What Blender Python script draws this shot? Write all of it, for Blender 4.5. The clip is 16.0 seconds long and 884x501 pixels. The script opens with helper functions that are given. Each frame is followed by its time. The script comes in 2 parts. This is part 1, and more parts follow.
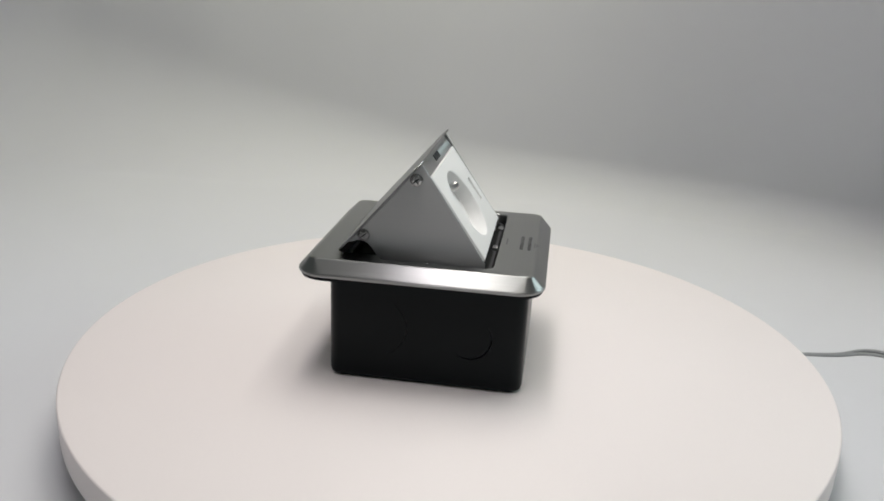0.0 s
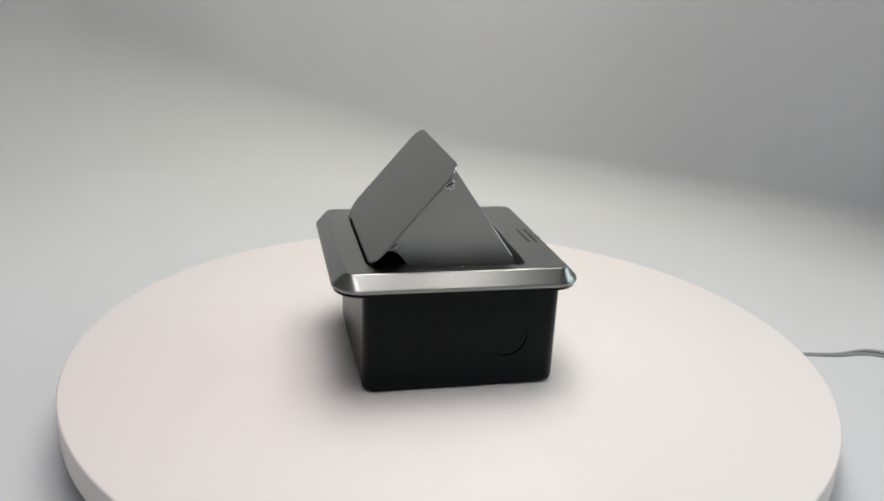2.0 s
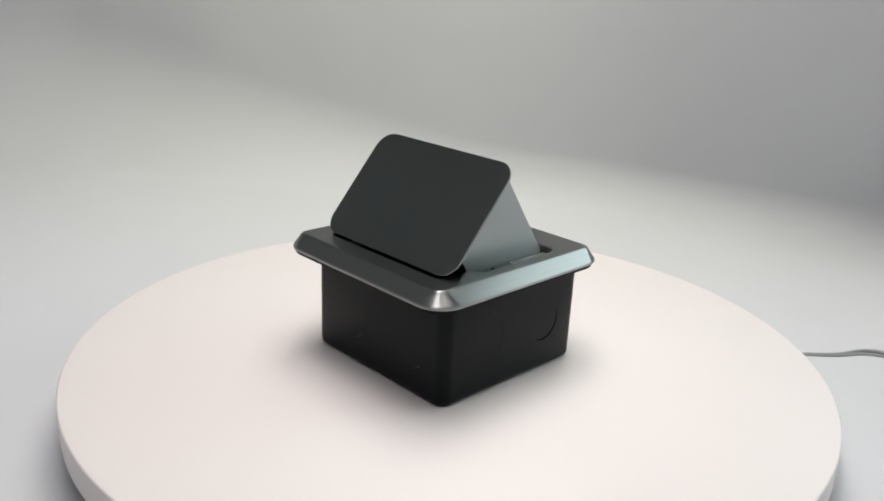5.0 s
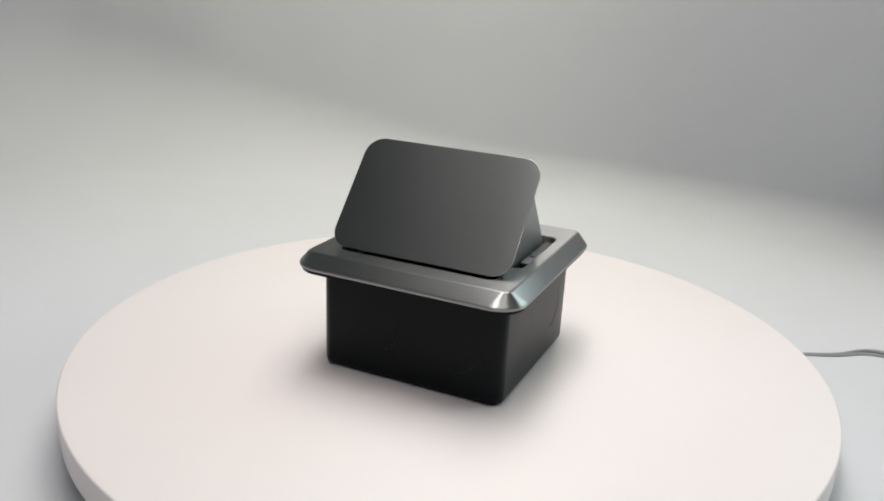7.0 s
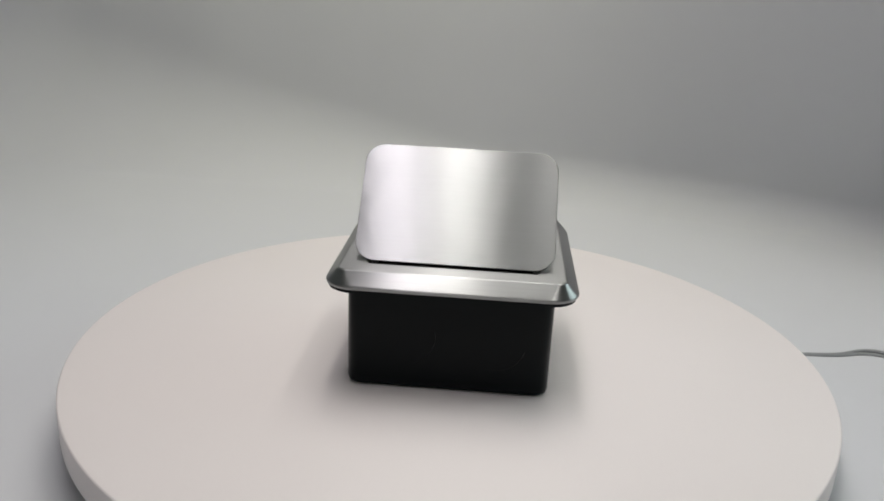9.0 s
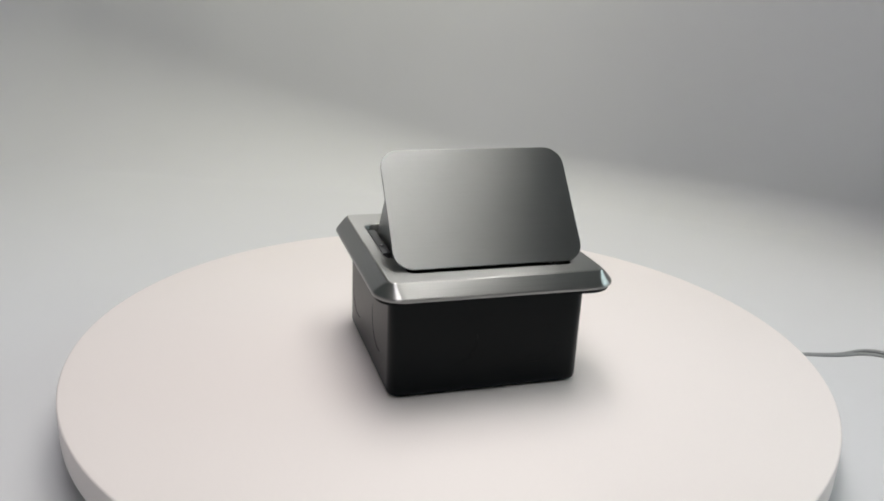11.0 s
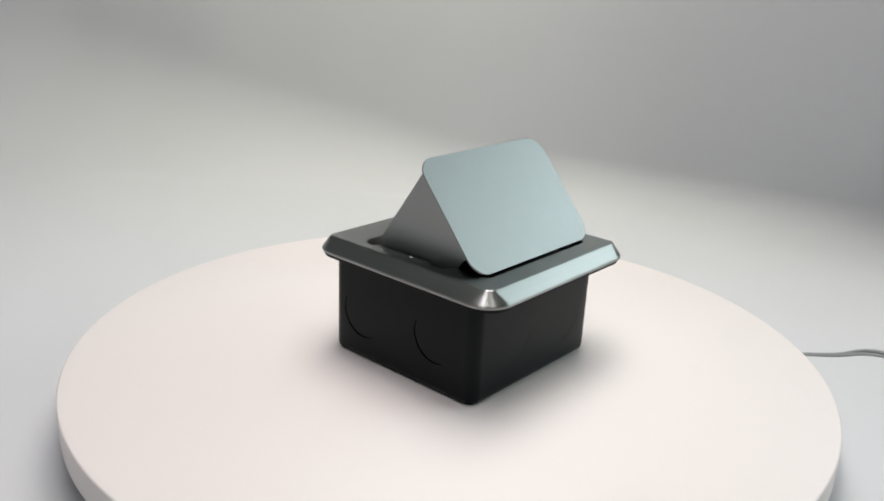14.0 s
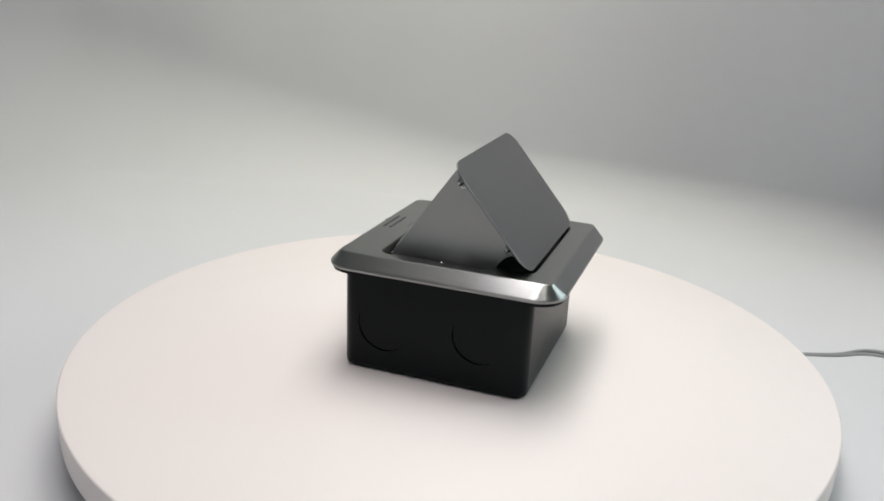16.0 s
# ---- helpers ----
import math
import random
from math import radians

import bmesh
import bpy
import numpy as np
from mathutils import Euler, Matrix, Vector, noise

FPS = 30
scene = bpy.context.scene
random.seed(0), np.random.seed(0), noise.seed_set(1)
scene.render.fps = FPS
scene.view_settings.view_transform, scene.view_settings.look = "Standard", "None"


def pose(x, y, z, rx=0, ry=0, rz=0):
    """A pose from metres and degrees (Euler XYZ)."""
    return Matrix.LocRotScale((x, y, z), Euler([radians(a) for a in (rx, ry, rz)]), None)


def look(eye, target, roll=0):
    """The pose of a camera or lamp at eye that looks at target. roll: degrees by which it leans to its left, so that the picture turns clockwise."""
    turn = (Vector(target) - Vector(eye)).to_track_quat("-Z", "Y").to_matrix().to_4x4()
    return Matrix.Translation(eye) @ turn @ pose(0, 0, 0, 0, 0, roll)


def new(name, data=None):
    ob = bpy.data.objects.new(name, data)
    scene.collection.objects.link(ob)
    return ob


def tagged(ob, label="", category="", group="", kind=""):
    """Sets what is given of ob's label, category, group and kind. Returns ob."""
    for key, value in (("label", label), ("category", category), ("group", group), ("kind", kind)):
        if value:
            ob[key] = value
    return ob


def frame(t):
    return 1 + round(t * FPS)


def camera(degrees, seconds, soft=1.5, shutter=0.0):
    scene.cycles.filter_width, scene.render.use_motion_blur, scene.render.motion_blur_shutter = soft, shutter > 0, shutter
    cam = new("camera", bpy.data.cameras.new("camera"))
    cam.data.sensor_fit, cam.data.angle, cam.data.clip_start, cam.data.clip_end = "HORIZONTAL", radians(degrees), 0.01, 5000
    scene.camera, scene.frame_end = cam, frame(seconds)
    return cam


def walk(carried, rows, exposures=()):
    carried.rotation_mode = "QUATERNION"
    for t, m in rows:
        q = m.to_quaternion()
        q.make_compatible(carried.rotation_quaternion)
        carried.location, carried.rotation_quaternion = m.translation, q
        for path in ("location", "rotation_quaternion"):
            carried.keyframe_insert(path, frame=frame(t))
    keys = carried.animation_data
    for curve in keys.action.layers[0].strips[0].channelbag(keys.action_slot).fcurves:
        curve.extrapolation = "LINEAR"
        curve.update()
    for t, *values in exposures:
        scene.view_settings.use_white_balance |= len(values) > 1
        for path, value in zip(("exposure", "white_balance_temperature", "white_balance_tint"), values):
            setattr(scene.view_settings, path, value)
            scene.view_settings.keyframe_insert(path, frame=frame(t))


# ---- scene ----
cam = camera(55.3, 16.0, soft=1.75)

TOP = 0.037            # height of the turntable's top over the floor
EYE = (0.0, -0.44745, 0.21093 + TOP)
YAW, PITCH = radians(-0.93), radians(-18.995)
AIM = (EYE[0] + math.sin(YAW) * math.cos(PITCH), EYE[1] + math.cos(YAW) * math.cos(PITCH), EYE[2] + math.sin(PITCH))
VIEW = look(EYE, AIM, 2.68)
walk(cam, [(0.0, VIEW), (16.0, VIEW)],
     exposures=[(0.0, -0.16), (1.5, -0.13), (3.5, 0.02), (7.0, 0.04), (8.0, -0.05), (8.5, -0.27), (9.0, -0.41), (9.6, -0.42), (11.3, -0.04), (12.5, 0.06), (16.0, 0.02)])

# ---- light ----
world = bpy.data.worlds.new("dim_room")
scene.world = world
world.use_nodes = True
world.node_tree.nodes["Background"].inputs["Color"].default_value = (0.05, 0.052, 0.055, 1)
world.node_tree.nodes["Background"].inputs["Strength"].default_value = 0.3


def area_lamp(name, m, sx, sy, watts, colour):
    data = bpy.data.lights.new(name, "AREA")
    data.shape, data.size, data.size_y = "RECTANGLE", sx, sy
    data.energy, data.color = watts, colour
    ob = new(name, data)
    ob.matrix_world = m
    return ob


WARM = (0.986, 0.962, 0.912)
ROSE = (1.0, 0.942, 0.985)      # the strip lamps differ a little in tint
GREENISH = (0.97, 1.0, 0.52)
DAYLIGHT = (0.80, 0.98, 0.985)
H_LAMP = TOP + 1.05


def overhead(name, x, wide, y, deep, watts, up=0.0, colour=WARM):
    lamp = area_lamp(name, look((x, y, H_LAMP + up), (x, y + 0.001, 0.0)), wide, deep, watts, colour)
    lamp.data.spread = radians(155)


overhead("overhead_strip_lamp", -0.168, 0.055, -0.32, 0.92, 2.05, colour=ROSE)
overhead("overhead_strip_lamp", -0.045, 0.080, 0.10, 1.10, 3.15)
overhead("overhead_strip_lamp", 0.115, 0.032, 0.15, 1.10, 0.9)
overhead("overhead_strip_lamp", 0.275, 0.040, 0.20, 1.30, 2.5)
overhead("overhead_diffuser_lamp", -0.06, 0.80, 0.20, 0.60, 1.25, 0.01)
# added unseen fill that brightens the upper paper and tints it green
tint_fill = area_lamp("backdrop_tint_fill", look((-0.02, 0.16, H_LAMP), (-0.02, 0.62, 0.22)), 0.60, 0.10, 0.40, GREENISH)
tint_fill.data.spread = radians(75)
WINDOW = (0.925, 1.10, 1.85, 0.94)      # middle along the east wall, height, width, tall
area_lamp("window_daylight", look((2.135, WINDOW[0], WINDOW[1]), (0.0, WINDOW[0], WINDOW[1] - 0.001)), WINDOW[2], WINDOW[3], 24.0, DAYLIGHT)


# ---- materials ----
def material(name, base, rough=0.5, metal=0.0, grain=None, bump=0.0, bump_scale=400.0, vary=0.06, aniso=0.0, spec=0.5, patches=14.0, ripple=0.0):
    """A surface with two scales of variation; grain stretches the fine one along the second texture axis."""
    mat = bpy.data.materials.new(name)
    mat.use_nodes = True
    nt = mat.node_tree
    bsdf = nt.nodes["Principled BSDF"]
    bsdf.inputs["Metallic"].default_value = metal
    bsdf.inputs["Specular IOR Level"].default_value = spec
    co = nt.nodes.new("ShaderNodeTexCoord")
    fine = nt.nodes.new("ShaderNodeTexNoise")
    fine.inputs["Scale"].default_value = bump_scale
    fine.inputs["Detail"].default_value = 3.0
    if grain:
        stretch = nt.nodes.new("ShaderNodeMapping")
        stretch.inputs["Scale"].default_value = grain
        nt.links.new(co.outputs["UV"], stretch.inputs["Vector"])
        nt.links.new(stretch.outputs["Vector"], fine.inputs["Vector"])
    else:
        nt.links.new(co.outputs["Object"], fine.inputs["Vector"])
    broad = nt.nodes.new("ShaderNodeTexNoise")
    broad.inputs["Scale"].default_value = patches
    broad.inputs["Detail"].default_value = 4.0
    nt.links.new(co.outputs["Object"], broad.inputs["Vector"])
    total = nt.nodes.new("ShaderNodeMath")
    total.operation = "ADD"
    nt.links.new(fine.outputs["Fac"], total.inputs[0])
    nt.links.new(broad.outputs["Fac"], total.inputs[1])
    tone = nt.nodes.new("ShaderNodeMapRange")
    tone.inputs["From Min"].default_value, tone.inputs["From Max"].default_value = 0.6, 1.4
    tone.inputs["To Min"].default_value, tone.inputs["To Max"].default_value = 1.0 - vary, 1.0 + vary
    nt.links.new(total.outputs["Value"], tone.inputs["Value"])
    mul = nt.nodes.new("ShaderNodeVectorMath")
    mul.operation = "SCALE"
    mul.inputs[0].default_value = base
    nt.links.new(tone.outputs["Result"], mul.inputs["Scale"])
    nt.links.new(mul.outputs["Vector"], bsdf.inputs["Base Color"])
    rr = nt.nodes.new("ShaderNodeMapRange")
    rr.inputs["From Min"].default_value, rr.inputs["From Max"].default_value = 0.6, 1.4
    rr.inputs["To Min"].default_value, rr.inputs["To Max"].default_value = rough * 0.9, min(1.0, rough * 1.1)
    nt.links.new(total.outputs["Value"], rr.inputs["Value"])
    nt.links.new(rr.outputs["Result"], bsdf.inputs["Roughness"])
    if bump:
        b = nt.nodes.new("ShaderNodeBump")
        b.inputs["Strength"].default_value = bump
        b.inputs["Distance"].default_value = 0.0002
        nt.links.new(fine.outputs["Fac"], b.inputs["Height"])
        nt.links.new(b.outputs["Normal"], bsdf.inputs["Normal"])
    if ripple:                                   # sheet metal is never quite flat
        w = nt.nodes.new("ShaderNodeBump")
        w.inputs["Distance"].default_value = ripple
        nt.links.new(broad.outputs["Fac"], w.inputs["Height"])
        nt.links.new(w.outputs["Normal"], bsdf.inputs["Normal"])
    if aniso:
        bsdf.inputs["Anisotropic"].default_value = aniso
        tg = nt.nodes.new("ShaderNodeTangent")
        tg.direction_type, tg.uv_map = "UV_MAP", "grain"
        nt.links.new(tg.outputs["Tangent"], bsdf.inputs["Tangent"])
    return mat


PAPER = material("backdrop_paper", (0.628, 0.632, 0.656), 0.85, bump=0.08, bump_scale=900, vary=0.012, spec=0.2)
ROOM = material("room_paint", (0.50, 0.49, 0.48), 0.9, bump=0.1, bump_scale=150, vary=0.03)
DISC = material("turntable_plastic", (0.86, 0.797, 0.784), 0.42, bump=0.03, bump_scale=600, vary=0.008, spec=0.3)
STEEL = material("brushed_steel", (0.36, 0.36, 0.357), 0.35, 1.0, grain=(450, 6, 1), bump_scale=3.0, vary=0.07, aniso=0.94)
LID_STEEL = material("brushed_lid_steel", (0.285, 0.285, 0.288), 0.32, 1.0, grain=(450, 6, 1), bump_scale=3.0, vary=0.03, aniso=1.0, patches=85.0, ripple=0.0001)
ALLOY = material("satin_aluminium", (0.40, 0.405, 0.402), 0.35, 1.0, grain=(450, 6, 1), bump_scale=3.0, vary=0.03, aniso=0.9)
BLACK = material("black_plastic", (0.0024, 0.0047, 0.0062), 0.30, bump=0.05, bump_scale=1800, vary=0.15, spec=0.13)
INNER = material("dark_inner_plastic", (0.022, 0.022, 0.024), 0.5, bump=0.08, bump_scale=1200, vary=0.1)
WHITE = material("white_socket_plastic", (0.84, 0.835, 0.825), 0.3, bump=0.02, bump_scale=900, vary=0.01)
CHROME = material("bright_screw_steel", (0.46, 0.46, 0.46), 0.28, 1.0, bump=0.03, bump_scale=2500, vary=0.05)
GUNMETAL = material("dull_dark_metal", (0.20, 0.20, 0.205), 0.42, 1.0, bump=0.04, bump_scale=1500, vary=0.06)
# lines the well; also paints the dark of screw crosses and latch opening
HOLE = material("black_recess", (0.008, 0.008, 0.008), 0.7, vary=0.1)
INK = material("grey_print", (0.035, 0.035, 0.037), 0.5, vary=0.1)
PALE_INK = material("pale_print", (0.16, 0.16, 0.165), 0.5, vary=0.1)
CABLE = material("grey_cable_sheath", (0.30, 0.31, 0.315), 0.5, bump=0.04, bump_scale=800, vary=0.03)


# ---- mesh helpers ----
def finish(bm, name, smooth=35.0):
    bmesh.ops.recalc_face_normals(bm, faces=bm.faces[:])
    me = bpy.data.meshes.new(name)
    for f in bm.faces:
        f.smooth = True
    for e in bm.edges:
        if len(e.link_faces) == 2 and e.calc_face_angle(0.0) > radians(smooth):
            e.smooth = False
    bm.to_mesh(me)
    bm.free()
    return me


def part(name, bm, mat, parent=None, label="", m=None, smooth=35.0):
    ob = new(name, finish(bm, name, smooth))
    ob.data.materials.append(mat)
    if m is not None:
        ob.matrix_basis = m
    if parent:
        ob.parent = parent
    return tagged(ob, label)


def rrect(hx, hy, r, n=8, cx=0.0, cy=0.0):
    out = []
    for sx, sy, a0 in ((1, 1, 0), (-1, 1, 90), (-1, -1, 180), (1, -1, 270)):
        for i in range(n + 1):
            a = radians(a0 + 90 * i / n)
            out.append((cx + sx * (hx - r) + r * math.cos(a), cy + sy * (hy - r) + r * math.sin(a)))
    return out


def ring(bm, pts, z):
    return [bm.verts.new((x, y, z)) for x, y in pts]


def bridge(bm, a, b):
    n = len(a)
    return [bm.faces.new((a[i], a[(i + 1) % n], b[(i + 1) % n], b[i])) for i in range(n)]


def stack(levels, cap_low=True, cap_high=True):
    """Loops of equal count, one over the other, joined by walls."""
    bm = bmesh.new()
    rings = [ring(bm, pts, z) for pts, z in levels]
    for a, b in zip(rings, rings[1:]):
        bridge(bm, a, b)
    if cap_low:
        bm.faces.new(rings[0])
    if cap_high:
        bm.faces.new(rings[-1])
    return bm


def block(sx, sy, sz, bevel=0.0, at=(0, 0, 0), seg=2):
    bm = bmesh.new()
    bmesh.ops.create_cube(bm, size=1.0)
    bmesh.ops.scale(bm, vec=(sx, sy, sz), verts=bm.verts[:])
    if bevel:
        bmesh.ops.bevel(bm, geom=bm.edges[:], offset=bevel, segments=seg, affect="EDGES", profile=0.5)
    bmesh.ops.translate(bm, vec=at, verts=bm.verts[:])
    return bm


def prism(pts, y0, y1, bevel=0.0):
    """A flat outline in x and z, given thickness along y."""
    bm = bmesh.new()
    a = [bm.verts.new((x, y0, z)) for x, z in pts]
    b = [bm.verts.new((x, y1, z)) for x, z in pts]
    bm.faces.new(a)
    bm.faces.new(b)
    bridge(bm, a, b)
    if bevel:
        bmesh.ops.recalc_face_normals(bm, faces=bm.faces[:])
        rim = [e for e in bm.edges if len(e.link_faces) == 2 and e.calc_face_angle(0.0) > 1.2]
        bmesh.ops.bevel(bm, geom=rim, offset=bevel, segments=2, affect="EDGES", profile=0.5)
    return bm


def lathe(profile, n=32):
    bm = bmesh.new()
    rings = []
    for r, z in profile:
        rings.append([bm.verts.new((r * math.cos(2 * math.pi * i / n), r * math.sin(2 * math.pi * i / n), z)) for i in range(n)])
    for a, b in zip(rings, rings[1:]):
        bridge(bm, a, b)
    bm.faces.new(rings[0])
    bm.faces.new(rings[-1])
    return bm


def cut(ob, cutters):
    """Takes the shapes of the cutters out of ob's mesh for good."""
    for bm in cutters:
        tool = new("cutter", finish(bm, "cutter"))
        mod = ob.modifiers.new("cut", "BOOLEAN")
        mod.operation, mod.object, mod.solver = "DIFFERENCE", tool, "EXACT"
        bpy.context.view_layer.update()
        me = bpy.data.meshes.new_from_object(ob.evaluated_get(bpy.context.evaluated_depsgraph_get()))
        ob.modifiers.clear()
        ob.data = me
        bpy.data.objects.remove(tool)


def grain_uv(ob, across):
    """A texture layer whose first axis runs across the brushing and the second along it."""
    me = ob.data
    layer = me.uv_layers.new(name="grain")
    for poly in me.polygons:
        u = across(poly)
        v = poly.normal.cross(u)
        for li in poly.loop_indices:
            p = me.vertices[me.loops[li].vertex_index].co
            layer.data[li].uv = (p.dot(u), p.dot(v))


# ---- the place ----
def backdrop():
    """A sheet of paper that lies on the floor and sweeps up behind the turntable."""
    y0, w, e, nx = -1.3, 1.6, 0.75, 100
    xs_ref = (-1.6, -0.66, -0.58, -0.50, -0.40, -0.25, 0.0, 0.12, 0.26, 0.39, 0.6, 1.6)
    foot = (0.47, 0.47, 0.48, 0.485, 0.48, 0.465, 0.440, 0.43, 0.397, 0.338, 0.28, 0.25)
    bend = (0.11, 0.12, 0.145, 0.155, 0.145, 0.115, 0.060, 0.048, 0.037, 0.030, 0.028, 0.028)
    steep = (114, 111, 104, 96, 90, 86, 90, 96, 108, 115, 118, 118)
    bm = bmesh.new()
    columns = []
    for k in range(nx + 1):
        x = -w + (w + e) * k / nx
        y1, r = float(np.interp(x, xs_ref, foot)), float(np.interp(x, xs_ref, bend))
        most = float(np.interp(x, xs_ref, steep))
        prof = [(y0 + (y1 - y0) * i / 10, 0.0) for i in range(11)]
        y, z = y1, 0.0
        for i in range(24):                      # the bend, to just past upright
            a = radians(most * (i + 0.5) / 24)
            step = r * radians(most) / 24
            y, z = y + step * math.cos(a), z + step * math.sin(a)
            prof.append((y, z))
        rise = float(np.interp(x, (0.2, 0.45), (0.025, 0.0195)))
        for i in range(12):                      # then it leans back a little
            a = radians(most - 8 * (i + 0.5) / 12)
            y, z = y + rise * math.cos(a), z + rise * math.sin(a)
            prof.append((y, z))
        columns.append([bm.verts.new((x, p[0], p[1])) for p in prof])
    for a, b in zip(columns, columns[1:]):
        for i in range(len(a) - 1):
            bm.faces.new((a[i], b[i], b[i + 1], a[i + 1]))
    ob = part("backdrop", bm, PAPER)
    solid = ob.modifiers.new("thickness", "SOLIDIFY")
    solid.thickness, solid.offset = 0.0015, -1.0
    tagged(ob, "seamless pale grey paper sweep curving up behind", "backdrop", kind="structure")


def room():
    def slab(name, sx, sy, sz, at):
        tagged(part(name, block(sx, sy, sz, at=at), ROOM), "plain dim grey painted " + name.split("_")[0], name.split("_")[0], kind="structure")
    slab("floor", 4.4, 4.4, 0.1, (0, 0, -0.055))
    slab("ceiling", 4.4, 4.4, 0.1, (0, 0, 2.45))
    slab("wall_north", 4.4, 0.1, 2.4, (0, 2.15, 1.2))
    slab("wall_south", 4.4, 0.1, 2.4, (0, -2.15, 1.2))
    slab("wall_east", 0.1, 4.2, 2.4, (2.15, 0, 1.2))
    yc, zc, wide, tall = WINDOW
    cut(bpy.data.objects["wall_east"], [block(0.3, wide, tall, at=(2.15, yc, zc))])
    window = tagged(new("window_1"), "white framed window letting in cool daylight", "window", kind="structure")
    for name, sy, sz, y, z in (("jamb", 0.04, tall + 0.08, yc - wide / 2 - 0.02, zc), ("jamb", 0.04, tall + 0.08, yc + wide / 2 + 0.02, zc),
                               ("head", wide, 0.04, yc, zc + tall / 2 + 0.02), ("sill", wide, 0.04, yc, zc - tall / 2 - 0.02)):
        part(name, block(0.03, sy, sz, 0.004, (2.0835, y, z)), WHITE, window)
    slab("wall_west", 0.1, 4.2, 2.4, (-2.15, 0, 1.2))


def turntable():
    base = new("turntable")
    tagged(base, "round off-white motorised display turntable on grey paper", "turntable")
    part("base", lathe([(0.120, 0.0003), (0.123, 0.002), (0.123, 0.017), (0.120, 0.0195)], 64), DISC, base)
    r = 0.21006
    disc = part("disc", lathe([(r - 0.006, -0.017), (r - 0.0012, -0.017), (r, -0.0158), (r, -0.0010), (r - 0.0003, -0.0004), (r - 0.001, 0.0)], 160),
                DISC, base, m=Matrix.Translation((0, 0, TOP)))
    return base, disc


# ---- the pop-up socket ----
FX, FY, ZF = 0.0630, 0.0625, 0.0587     # half sizes and underside of the steel plate
ZT = ZF + 0.0082                        # its upper face
AL = radians(49.66)                     # slope of the lid
LID = Vector((-0.0229, 0.0, 0.0932))    # middle of the lid's outer face
UP_LID = Vector((math.cos(AL), 0, math.sin(AL)))
N_LID = Vector((-math.sin(AL), 0, math.cos(AL)))
FRONT = Vector((0.0315, 0.0, 0.0665))   # foot of the socket face
UP_FRONT = Vector((-0.583, 0.0, 0.8125)).normalized()
N_FRONT = Vector((UP_FRONT.z, 0, -UP_FRONT.x))


def plane_pose(origin, ex, ey):
    ez = ex.cross(ey)
    m = Matrix((ex, ey, ez)).transposed().to_4x4()
    m.translation = origin
    return m


def socket_body(box):
    bx, by, cx, cy = 0.0514, 0.0524, 0.0040, 0.0004
    n = 8

    def o(d, r, z):
        return rrect(bx - d, by - d, r, n, cx, cy), z
    levels = [o(0.0044, 0.0040, 0.0), o(0.0023, 0.0050, 0.0004), o(0.0008, 0.0058, 0.0017), o(0.0002, 0.0066, 0.0038),
              o(0.0, 0.0068, ZF - 0.002), o(0.002, 0.0055, ZF - 0.002), o(0.0030, 0.005, 0.003)]
    ob = part("body", stack(levels), BLACK, None, "matt black moulded plastic box")

    def arc(centre_a, centre_z, r, a0, a1, face, wide=0.00045):
        """A thin curved slot round part of a knock-out, cut into one side."""
        pts_o, pts_i = [], []
        for i in range(25):
            f = i / 24
            a = radians(a0 + (a1 - a0) * f)
            w = wide * (0.25 + 0.75 * math.sin(math.pi * f))
            pts_o.append((centre_a + (r + w) * math.cos(a), centre_z + (r + w) * math.sin(a)))
            pts_i.append((centre_a + (r - w) * math.cos(a), centre_z + (r - w) * math.sin(a)))
        pts = pts_o + pts_i[::-1]
        if face in "ns":
            y = cy + by if face == "n" else cy - by
            return prism(pts, y - 0.0016, y + 0.003)
        bm = prism(pts, -0.003, 0.0016)
        x = cx - bx
        bmesh.ops.transform(bm, matrix=Matrix(((0, 1, 0, x), (1, 0, 0, 0), (0, 0, 1, 0), (0, 0, 0, 1))), verts=bm.verts[:])
        return bm
    cut(ob, [arc(0.0270, 0.0290, 0.0112, -130, 35, "s"), arc(-0.0215, 0.0310, 0.0158, -70, 62, "s", 0.00009),
             arc(0.0310, 0.0280, 0.0145, -130, 25, "n", 0.0006), arc(-0.0215, 0.0310, 0.0145, -120, 25, "n", 0.0006),
             arc(0.0225, 0.0300, 0.0155, 170, 255, "w", 0.00006), arc(-0.0240, 0.0290, 0.0150, 190, 290, "w", 0.00006)])
    me = ob.data
    for p in me.polygons:
        p.use_smooth = True
    me.set_sharp_from_angle(angle=radians(35))
    ob.parent = box
    # lip under the plate, and the floor of the well
    lip = stack([(rrect(FX - 0.0035, FY - 0.0035, 0.012, n), ZF - 0.0022), (rrect(FX - 0.0012, FY - 0.0012, 0.0138, n), ZF - 0.0018),
                 (rrect(FX - 0.0012, FY - 0.0012, 0.0138, n), ZF), (rrect(0.044, 0.052, 0.005, n), ZF), (rrect(0.044, 0.050, 0.005, n), ZF - 0.0022)],
                False, False)
    part("gasket", lip, BLACK, box, "thin black rim under the steel plate")


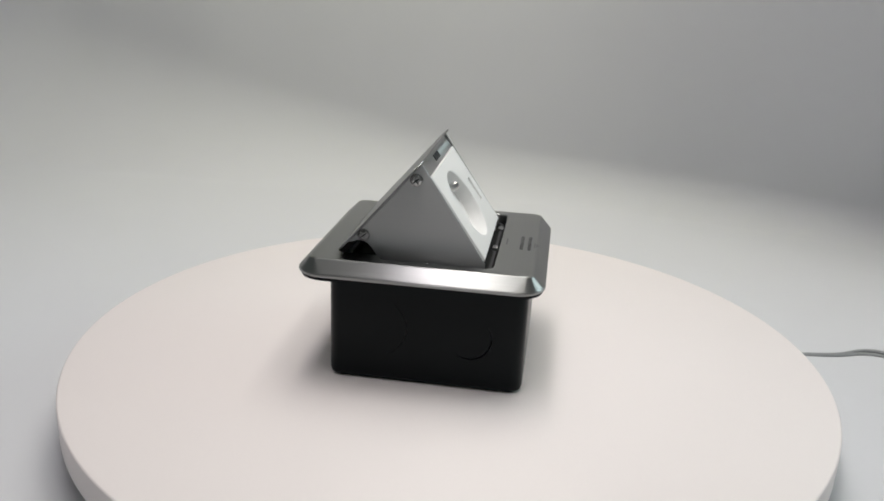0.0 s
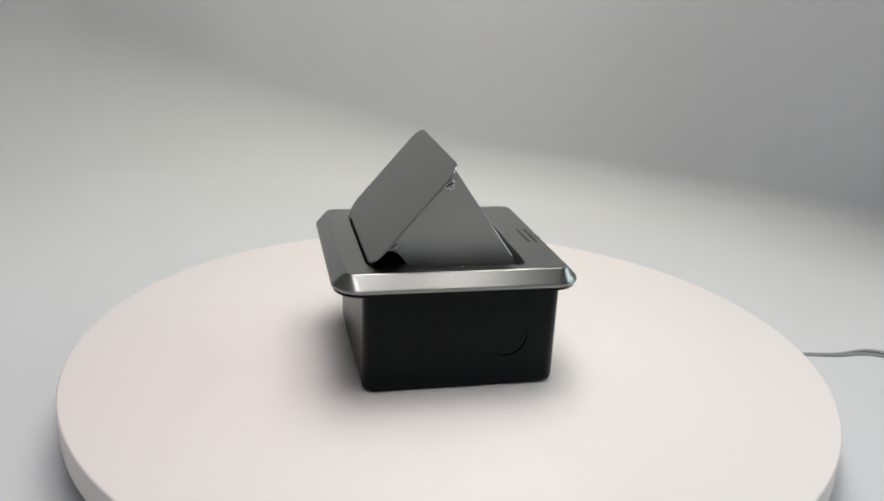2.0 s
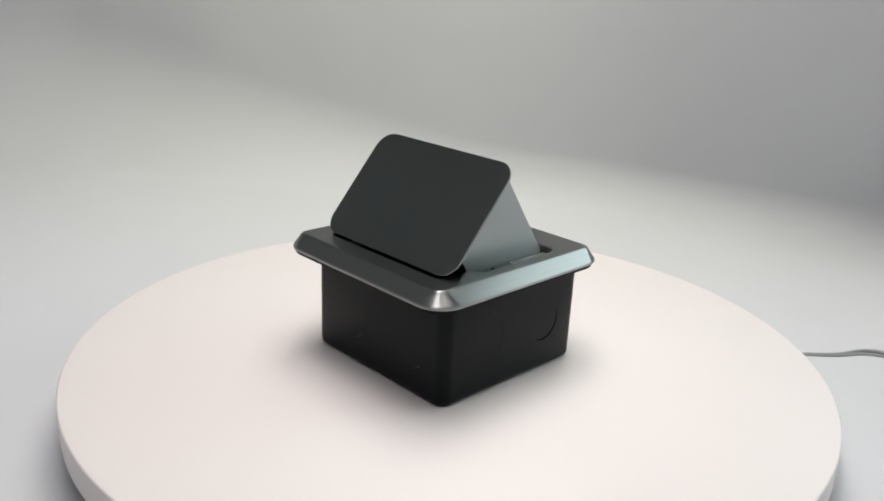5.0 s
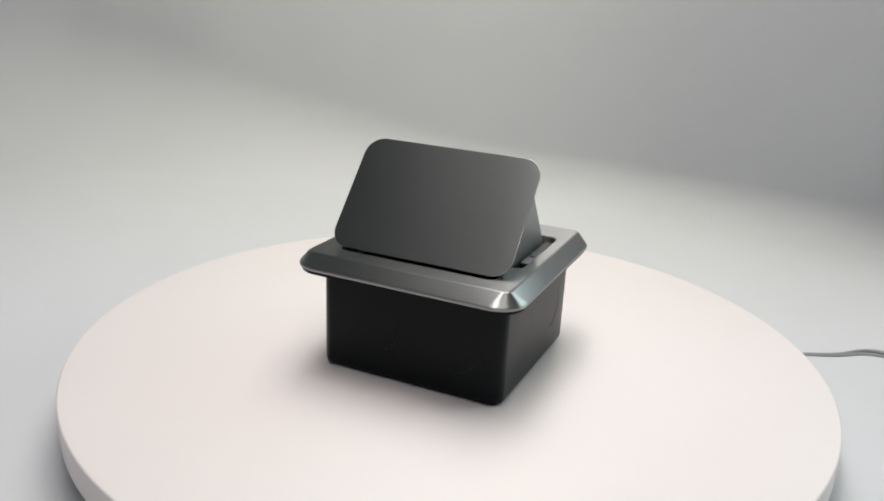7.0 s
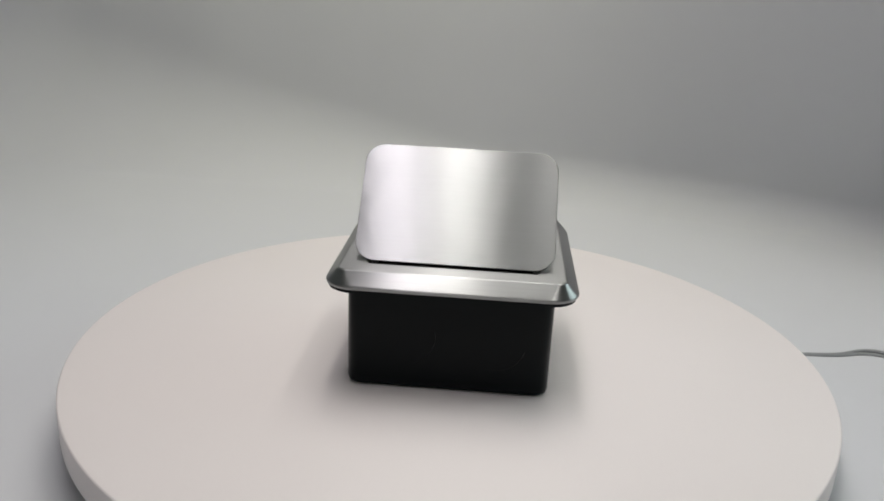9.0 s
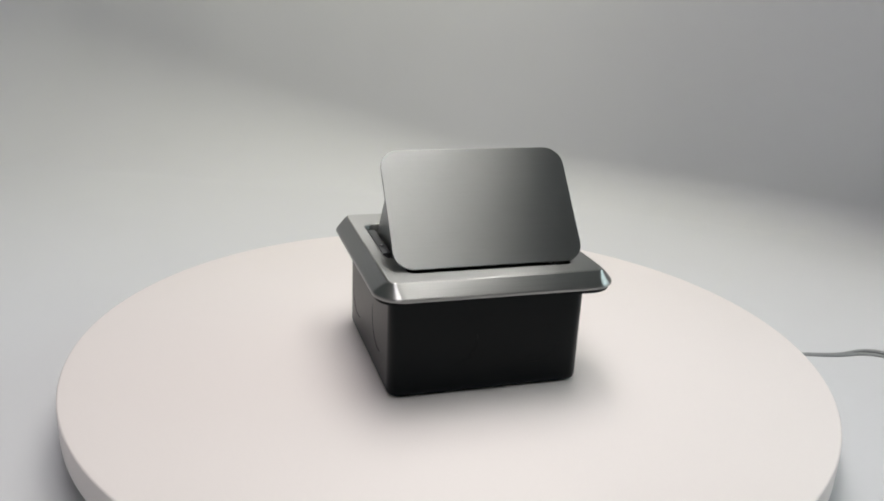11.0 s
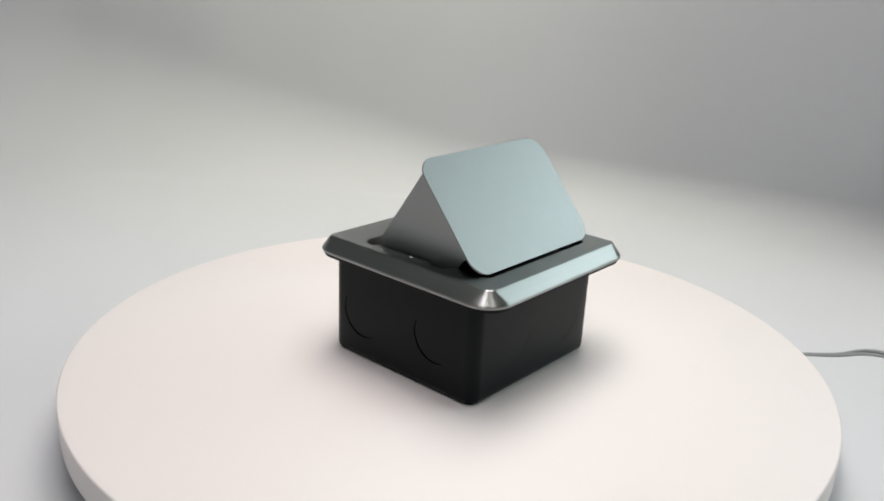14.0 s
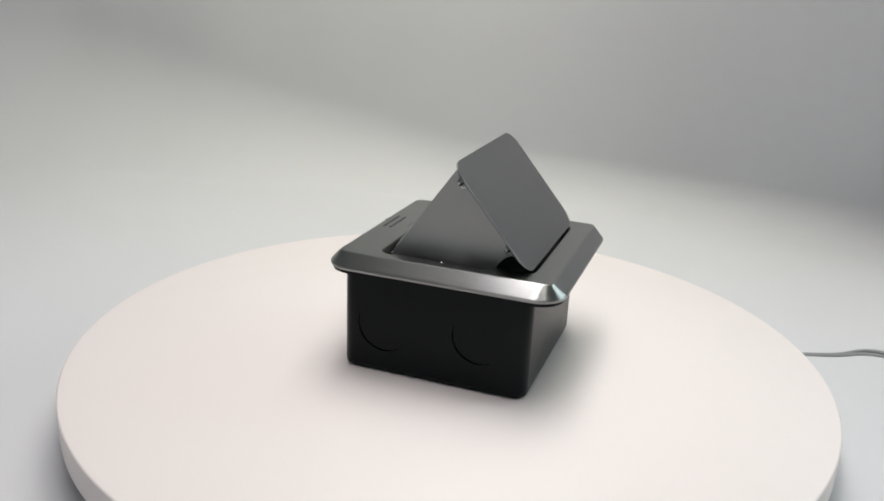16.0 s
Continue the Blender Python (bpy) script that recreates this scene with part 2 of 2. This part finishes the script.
def steel_plate(box):
    n = 10
    step = [(-0.0175, 0.0492), (-0.0195, 0.0489), (-0.0212, 0.0478), (-0.0220, 0.0462), (-0.0224, 0.0448), (-0.0234, 0.0437),
            (-0.0252, 0.0432), (-0.0400, 0.0432), (-0.0430, 0.0428), (-0.0443, 0.0415), (-0.0449, 0.0395)]
    plain = rrect(0.0400, 0.0492, 0.0062, n, -0.0035, 0.0)
    outline = plain[:n + 1] + step + [(x, -y) for x, y in reversed(step)] + plain[3 * n + 3:]

    def slot(d, z):
        k = 1.0 - d / 0.045
        return [(-0.005 + (x + 0.005) * k, y * k) for x, y in outline], z
    levels = [(rrect(FX - 0.0010, FY - 0.0010, 0.0138, n), ZF), (rrect(FX - 0.0002, FY - 0.0002, 0.0146, n), ZF + 0.0002),
              (rrect(FX, FY, 0.0148, n), ZF + 0.0007), (rrect(FX, FY, 0.0148, n), ZF + 0.0015), (rrect(FX - 0.0003, FY - 0.0003, 0.0145, n), ZF + 0.0021),
              (rrect(FX - 0.0009, FY - 0.0009, 0.0139, n), ZF + 0.0028),
              (rrect(FX - 0.0062, FY - 0.0062, 0.0046, n), ZT - 0.0003), (rrect(FX - 0.0072, FY - 0.0072, 0.0038, n), ZT),
              slot(-0.0006, ZT), slot(-0.0001, ZT - 0.0003), slot(0.0, ZT - 0.0008), slot(0.0, ZF + 0.0008)]
    bm = stack(levels, False, False)
    ob = part("steel_plate", bm, STEEL, box, "brushed steel plate with wide bevelled edges", smooth=12.0)

    def across(poly):
        nz = poly.normal
        if nz.z > 0.97:
            return Vector((1, 0, 0))
        flat = Vector((nz.x, nz.y, 0))
        if flat.length < 1e-6:
            return Vector((1, 0, 0))
        edge = Vector((-flat.y, flat.x, 0)).normalized()
        return edge.cross(nz).normalized()
    grain_uv(ob, across)
    # printing that cannot be read: rows of small bars
    rnd = random.Random(4)
    for x in (0.0482, 0.0523):
        y = 0.0080
        bm = bmesh.new()
        while y > -0.0125:
            ln = rnd.uniform(0.0012, 0.0030)
            v = [bm.verts.new((x + a, y - b, ZT + 0.00006)) for a, b in ((-0.0009, 0), (0.0009, 0), (0.0009, ln), (-0.0009, ln))]
            bm.faces.new(v)
            y -= ln + 0.0006
        part("printed_line", bm, INK, ob, "line of dark printed marks")
    bm = bmesh.new()
    for a, b, c in (((0.0549, -0.0025), (0.0575, -0.0062), (0.0549, -0.0099)),):
        v = [bm.verts.new((p[0], p[1], ZT + 0.00006)) for p in (a, b, c)]
        w = [bm.verts.new((0.0556 + (p[0] - 0.0556) * 0.55, -0.0062 + (p[1] + 0.0062) * 0.55, ZT + 0.00006)) for p in (a, b, c)]
        bridge(bm, v, w)
    part("printed_mark", bm, PALE_INK, ob, "small pale printed triangle")
    bm = bmesh.new()
    for y in (0.002, -0.0015, -0.005):
        bm.faces.new([bm.verts.new((0.0400 + a, y + b, ZT + 0.00006)) for a, b in ((-0.0004, 0), (0.0004, 0), (0.0004, -0.0028), (-0.0004, -0.0028))])
    part("printed_line", bm, PALE_INK, ob, "fine pale printed line")


def inner_parts(box):
    n = 6
    cx = -0.0035
    well = stack([(rrect(0.0399, 0.0491, 0.0061, n, cx), ZF + 0.0006), (rrect(0.0399, 0.0491, 0.0061, n, cx), ZF - 0.030),
                  ], True, False)
    part("well", well, HOLE, box, "black hollow below the plate")
    frame_bm = stack([(rrect(0.0385, 0.0478, 0.005, n, cx), ZF - 0.02), (rrect(0.0385, 0.0478, 0.005, n, cx), ZT - 0.0052), (rrect(0.0380, 0.0473, 0.005, n, cx), ZT - 0.0047),
                      (rrect(0.0366, 0.0450, 0.004, n, cx), ZT - 0.0047), (rrect(0.0366, 0.0450, 0.004, n, cx), ZF - 0.02)], False, False)
    fr = part("inner_frame", frame_bm, INNER, box, "dark inner frame round the socket block")
    for s in (-1, 1):
        part("pivot_rail", block(0.0400, 0.0046, 0.0045, 0.0005, (0.0110, s * 0.0460, ZT - 0.0038)), GUNMETAL, fr, "dull metal side rail")
        part("stop_pin", lathe([(0.0014, -0.001), (0.0014, 0.0004), (0.0009, 0.0008)], 14), GUNMETAL, fr, m=pose(0.003, s * 0.0462, ZT - 0.0014))
    part("latch_clip", block(0.003, 0.006, 0.002, 0.0004, (0.0338, 0.034, ZT - 0.0046)), GUNMETAL, fr, "small dull metal clip")
    part("latch_clip", block(0.003, 0.005, 0.002, 0.0004, (0.0338, -0.004, ZT - 0.0040)), CHROME, fr, "small bright metal clip")


def socket_block(box):
    """The raised wedge: lid, two side plates, face with a white outlet."""
    # lid
    lid_m = plane_pose(LID, UP_LID, Vector((0, 1, 0)))
    hu, hy, r, t = 0.0327, 0.0501, 0.0102, 0.0011
    lid_bm = stack([(rrect(hu - 0.0003, hy - 0.0003, r, 10), -t), (rrect(hu, hy, r, 10), -t + 0.0003), (rrect(hu, hy, r, 10), -0.00022),
                    (rrect(hu - 0.00006, hy - 0.00006, r, 10), -0.00006), (rrect(hu - 0.00022, hy - 0.00022, r, 10), 0.0)])
    lid = part("lid", lid_bm, LID_STEEL, box, "brushed steel lid with rounded corners, raised", m=lid_m, smooth=8)
    grain_uv(lid, lambda p: Vector((1, 0, 0)) if abs(p.normal.x) < 0.7 else Vector((0, 0, 1)))
    # side plates
    under = LID - N_LID * 0.0014

    def on_lid(d):
        p = under + UP_LID * d
        return (p.x, p.z)
    apex = on_lid(0.0302)
    outline = [on_lid(-0.0268), apex, (FRONT.x + 0.0002, FRONT.z - 0.0002), (FRONT.x + 0.0002, 0.050), (-0.0235, 0.050), (-0.0235, 0.0650),
               (-0.0252, 0.0672), (-0.0272, 0.0700), (-0.0294, 0.0722), (-0.0320, 0.0733), (-0.0348, 0.0732), (-0.0374, 0.0722)]
    for s in (-1, 1):
        y0, y1 = sorted((s * 0.0404, s * 0.0416))
        plate = part("side_plate", prism(outline, y0, y1, 0.0002), ALLOY, box, "satin grey metal side plate", smooth=8)
        grain_uv(plate, lambda p: Vector((0, 0, 1)) if abs(p.normal.z) < 0.7 else Vector((1, 0, 0)))
        for x, z in ((-0.0049, 0.1072), (-0.0313, 0.0764)):
            head = lathe([(0.0032, -0.0004), (0.0032, 0.0004), (0.0029, 0.0009), (0.0022, 0.0013), (0.0010, 0.0015)], 24)
            m = pose(x, s * 0.0416, z, 90 if s < 0 else -90, 0, 0) @ pose(0, 0, 0, 0, 0, 38)
            screw = part("screw", head, CHROME, None, "cross-head steel screw")
            cut(screw, [block(0.0040, 0.0008, 0.0024, at=(0, 0, 0.0017)), block(0.0008, 0.0040, 0.0024, at=(0, 0, 0.0017))])
            screw.matrix_basis, screw.parent = m, plate
            # black bar on the floor of the cut cross paints in its shade
            part("recess_shade_bar", block(0.0041, 0.0009, 0.0002, at=(0, 0, 0.00062)), HOLE, screw)
    # socket face
    face_m = plane_pose(FRONT, Vector((0, 1, 0)), UP_FRONT)
    face = part("face_frame", block(0.0806, 0.0595, 0.0012, 0.0002, (0, 0.0300, -0.0010)), ALLOY, None, "satin grey metal face frame", smooth=8)
    n = 64
    cxu, cyu, rad = -0.0055, 0.0255, 0.0195
    hw, hh, my = 0.0385, 0.0253, 0.0262

    cut(face, [block(2 * hw + 0.0004, 2 * hh + 0.0004, 0.01, at=(0, my, 0))])
    grain_uv(face, lambda p: Vector((0, 1, 0)) if abs(p.normal.y) < 0.7 else Vector((0, 0, 1)))
    face.matrix_basis, face.parent = face_m, box

    def square(h, k, r):
        """A rounded outline whose points face those of a circle round the outlet."""
        out = []
        for i in range(n):
            a = 2 * math.pi * i / n
            dx, dy = math.cos(a), math.sin(a)
            tx = ((h if dx > 0 else -h) - cxu) / dx if abs(dx) > 1e-9 else 1e9
            ty = ((k if dy > 0 else -k) + my - cyu) / dy if abs(dy) > 1e-9 else 1e9
            d = min(tx, ty)
            out.append((cxu + dx * d, cyu + dy * d))
        for sx in (-h, h):
            for sy in (my - k, my + k):
                near = min(range(n), key=lambda i: (out[i][0] - sx) ** 2 + (out[i][1] - sy) ** 2)
                out[near] = (sx, sy)
        return out

    def circle(r):
        return [(cxu + r * math.cos(2 * math.pi * i / n), cyu + r * math.sin(2 * math.pi * i / n)) for i in range(n)]
    bm = stack([(square(hw, hh, 0), -0.0135), (square(hw, hh, 0), 0.0004), (square(hw - 0.0004, hh - 0.0004, 0), 0.0008), (circle(rad + 0.0005), 0.0008),
                (circle(rad), 0.0004), (circle(rad - 0.0006), -0.0070)])
    outlet = part("outlet", bm, WHITE, None, "glossy white plastic power outlet with a round recess")
    cut(outlet, [block(0.0056, 0.0145, 0.005, at=(0.0272, 0.0250, 0.0008))])
    for p in outlet.data.polygons:
        p.use_smooth = True
    outlet.data.set_sharp_from_angle(angle=radians(30))
    outlet.matrix_basis, outlet.parent = face_m, box
    part("earth_pin", lathe([(0.0023, -0.0072), (0.0023, 0.0005), (0.0019, 0.0017), (0.0010, 0.0024)], 20), CHROME, outlet, "rounded metal earth pin",
         m=pose(cxu - 0.001, cyu + 0.0118, 0))
    part("port_tongue", block(0.0036, 0.0120, 0.0016, 0.0003, (0.0280, 0.0242, -0.0010)), WHITE, outlet)
    # nothing is cut here: a black plate's colour gives the opening's shade
    part("latch_dark_plate", block(0.0130, 0.0034, 0.0006, at=(-0.002, 0.0556, -0.0004)), HOLE, face, "small black plate painted as the dark of a latch opening")


def pop_up_socket():
    box = new("pop_up_socket")
    tagged(box, "open pop-up desk socket, brushed steel over black plastic box", "power socket")
    socket_body(box)
    steel_plate(box)
    inner_parts(box)
    socket_block(box)
    return box


def cable():
    cu = bpy.data.curves.new("cable", "CURVE")
    cu.dimensions, cu.bevel_depth, cu.bevel_resolution, cu.resolution_u = "3D", 0.00145, 3, 10
    for side in (0, 1):
        sp = cu.splines.new("BEZIER")
        mid = [(0.10, 0.05), (0.235, 0.0858), (0.268, 0.0888), (0.291, 0.0940), (0.306, 0.0895), (0.345, 0.077), (0.42, 0.085), (0.60, 0.12)]
        sep = [0.0006, 0.0002, 0.0004, 0.0013, 0.0014, 0.0015, 0.002, 0.002]
        rise = [0.0, 0.0002, 0.0006, 0.0018, 0.0019, 0.0019, 0.002, 0.001]
        sp.bezier_points.add(len(mid) - 1)
        for bp, (x, y), d, up in zip(sp.bezier_points, mid, sep, rise):
            s = -d if side == 0 else d
            bp.co = (x, y + s, 0.0017 + (up if side else 0.0))
            bp.handle_left_type = bp.handle_right_type = "AUTO"
    ob = new("cable", cu)
    cu.materials.append(CABLE)
    me = bpy.data.meshes.new_from_object(ob.evaluated_get(bpy.context.evaluated_depsgraph_get()))
    bpy.data.objects.remove(ob)
    for p in me.polygons:
        p.use_smooth = True
    tagged(new("power_cable", me), "thin pale grey twin cable lying on the paper", "cable")


backdrop()
room()
TABLE, PLATTER = turntable()
SOCKET = pop_up_socket()
cable()


# ---- motion of the turntable and what stands on it ----
def motions():
    ox, oy = -0.01087, -0.0021
    platter_rows, socket_rows = [], []
    for i in range(33):
        t = i * 0.5
        deg = -6.75 + 10.3747 * t + 0.00849 * t * t
        a = radians(deg)
        platter_rows.append((t, pose(0, 0, TOP, 0, 0, deg)))
        socket_rows.append((t, pose(ox * math.cos(a) - oy * math.sin(a), ox * math.sin(a) + oy * math.cos(a), TOP, 0, 0, deg)))
    walk(PLATTER, platter_rows)
    walk(SOCKET, socket_rows)


motions()
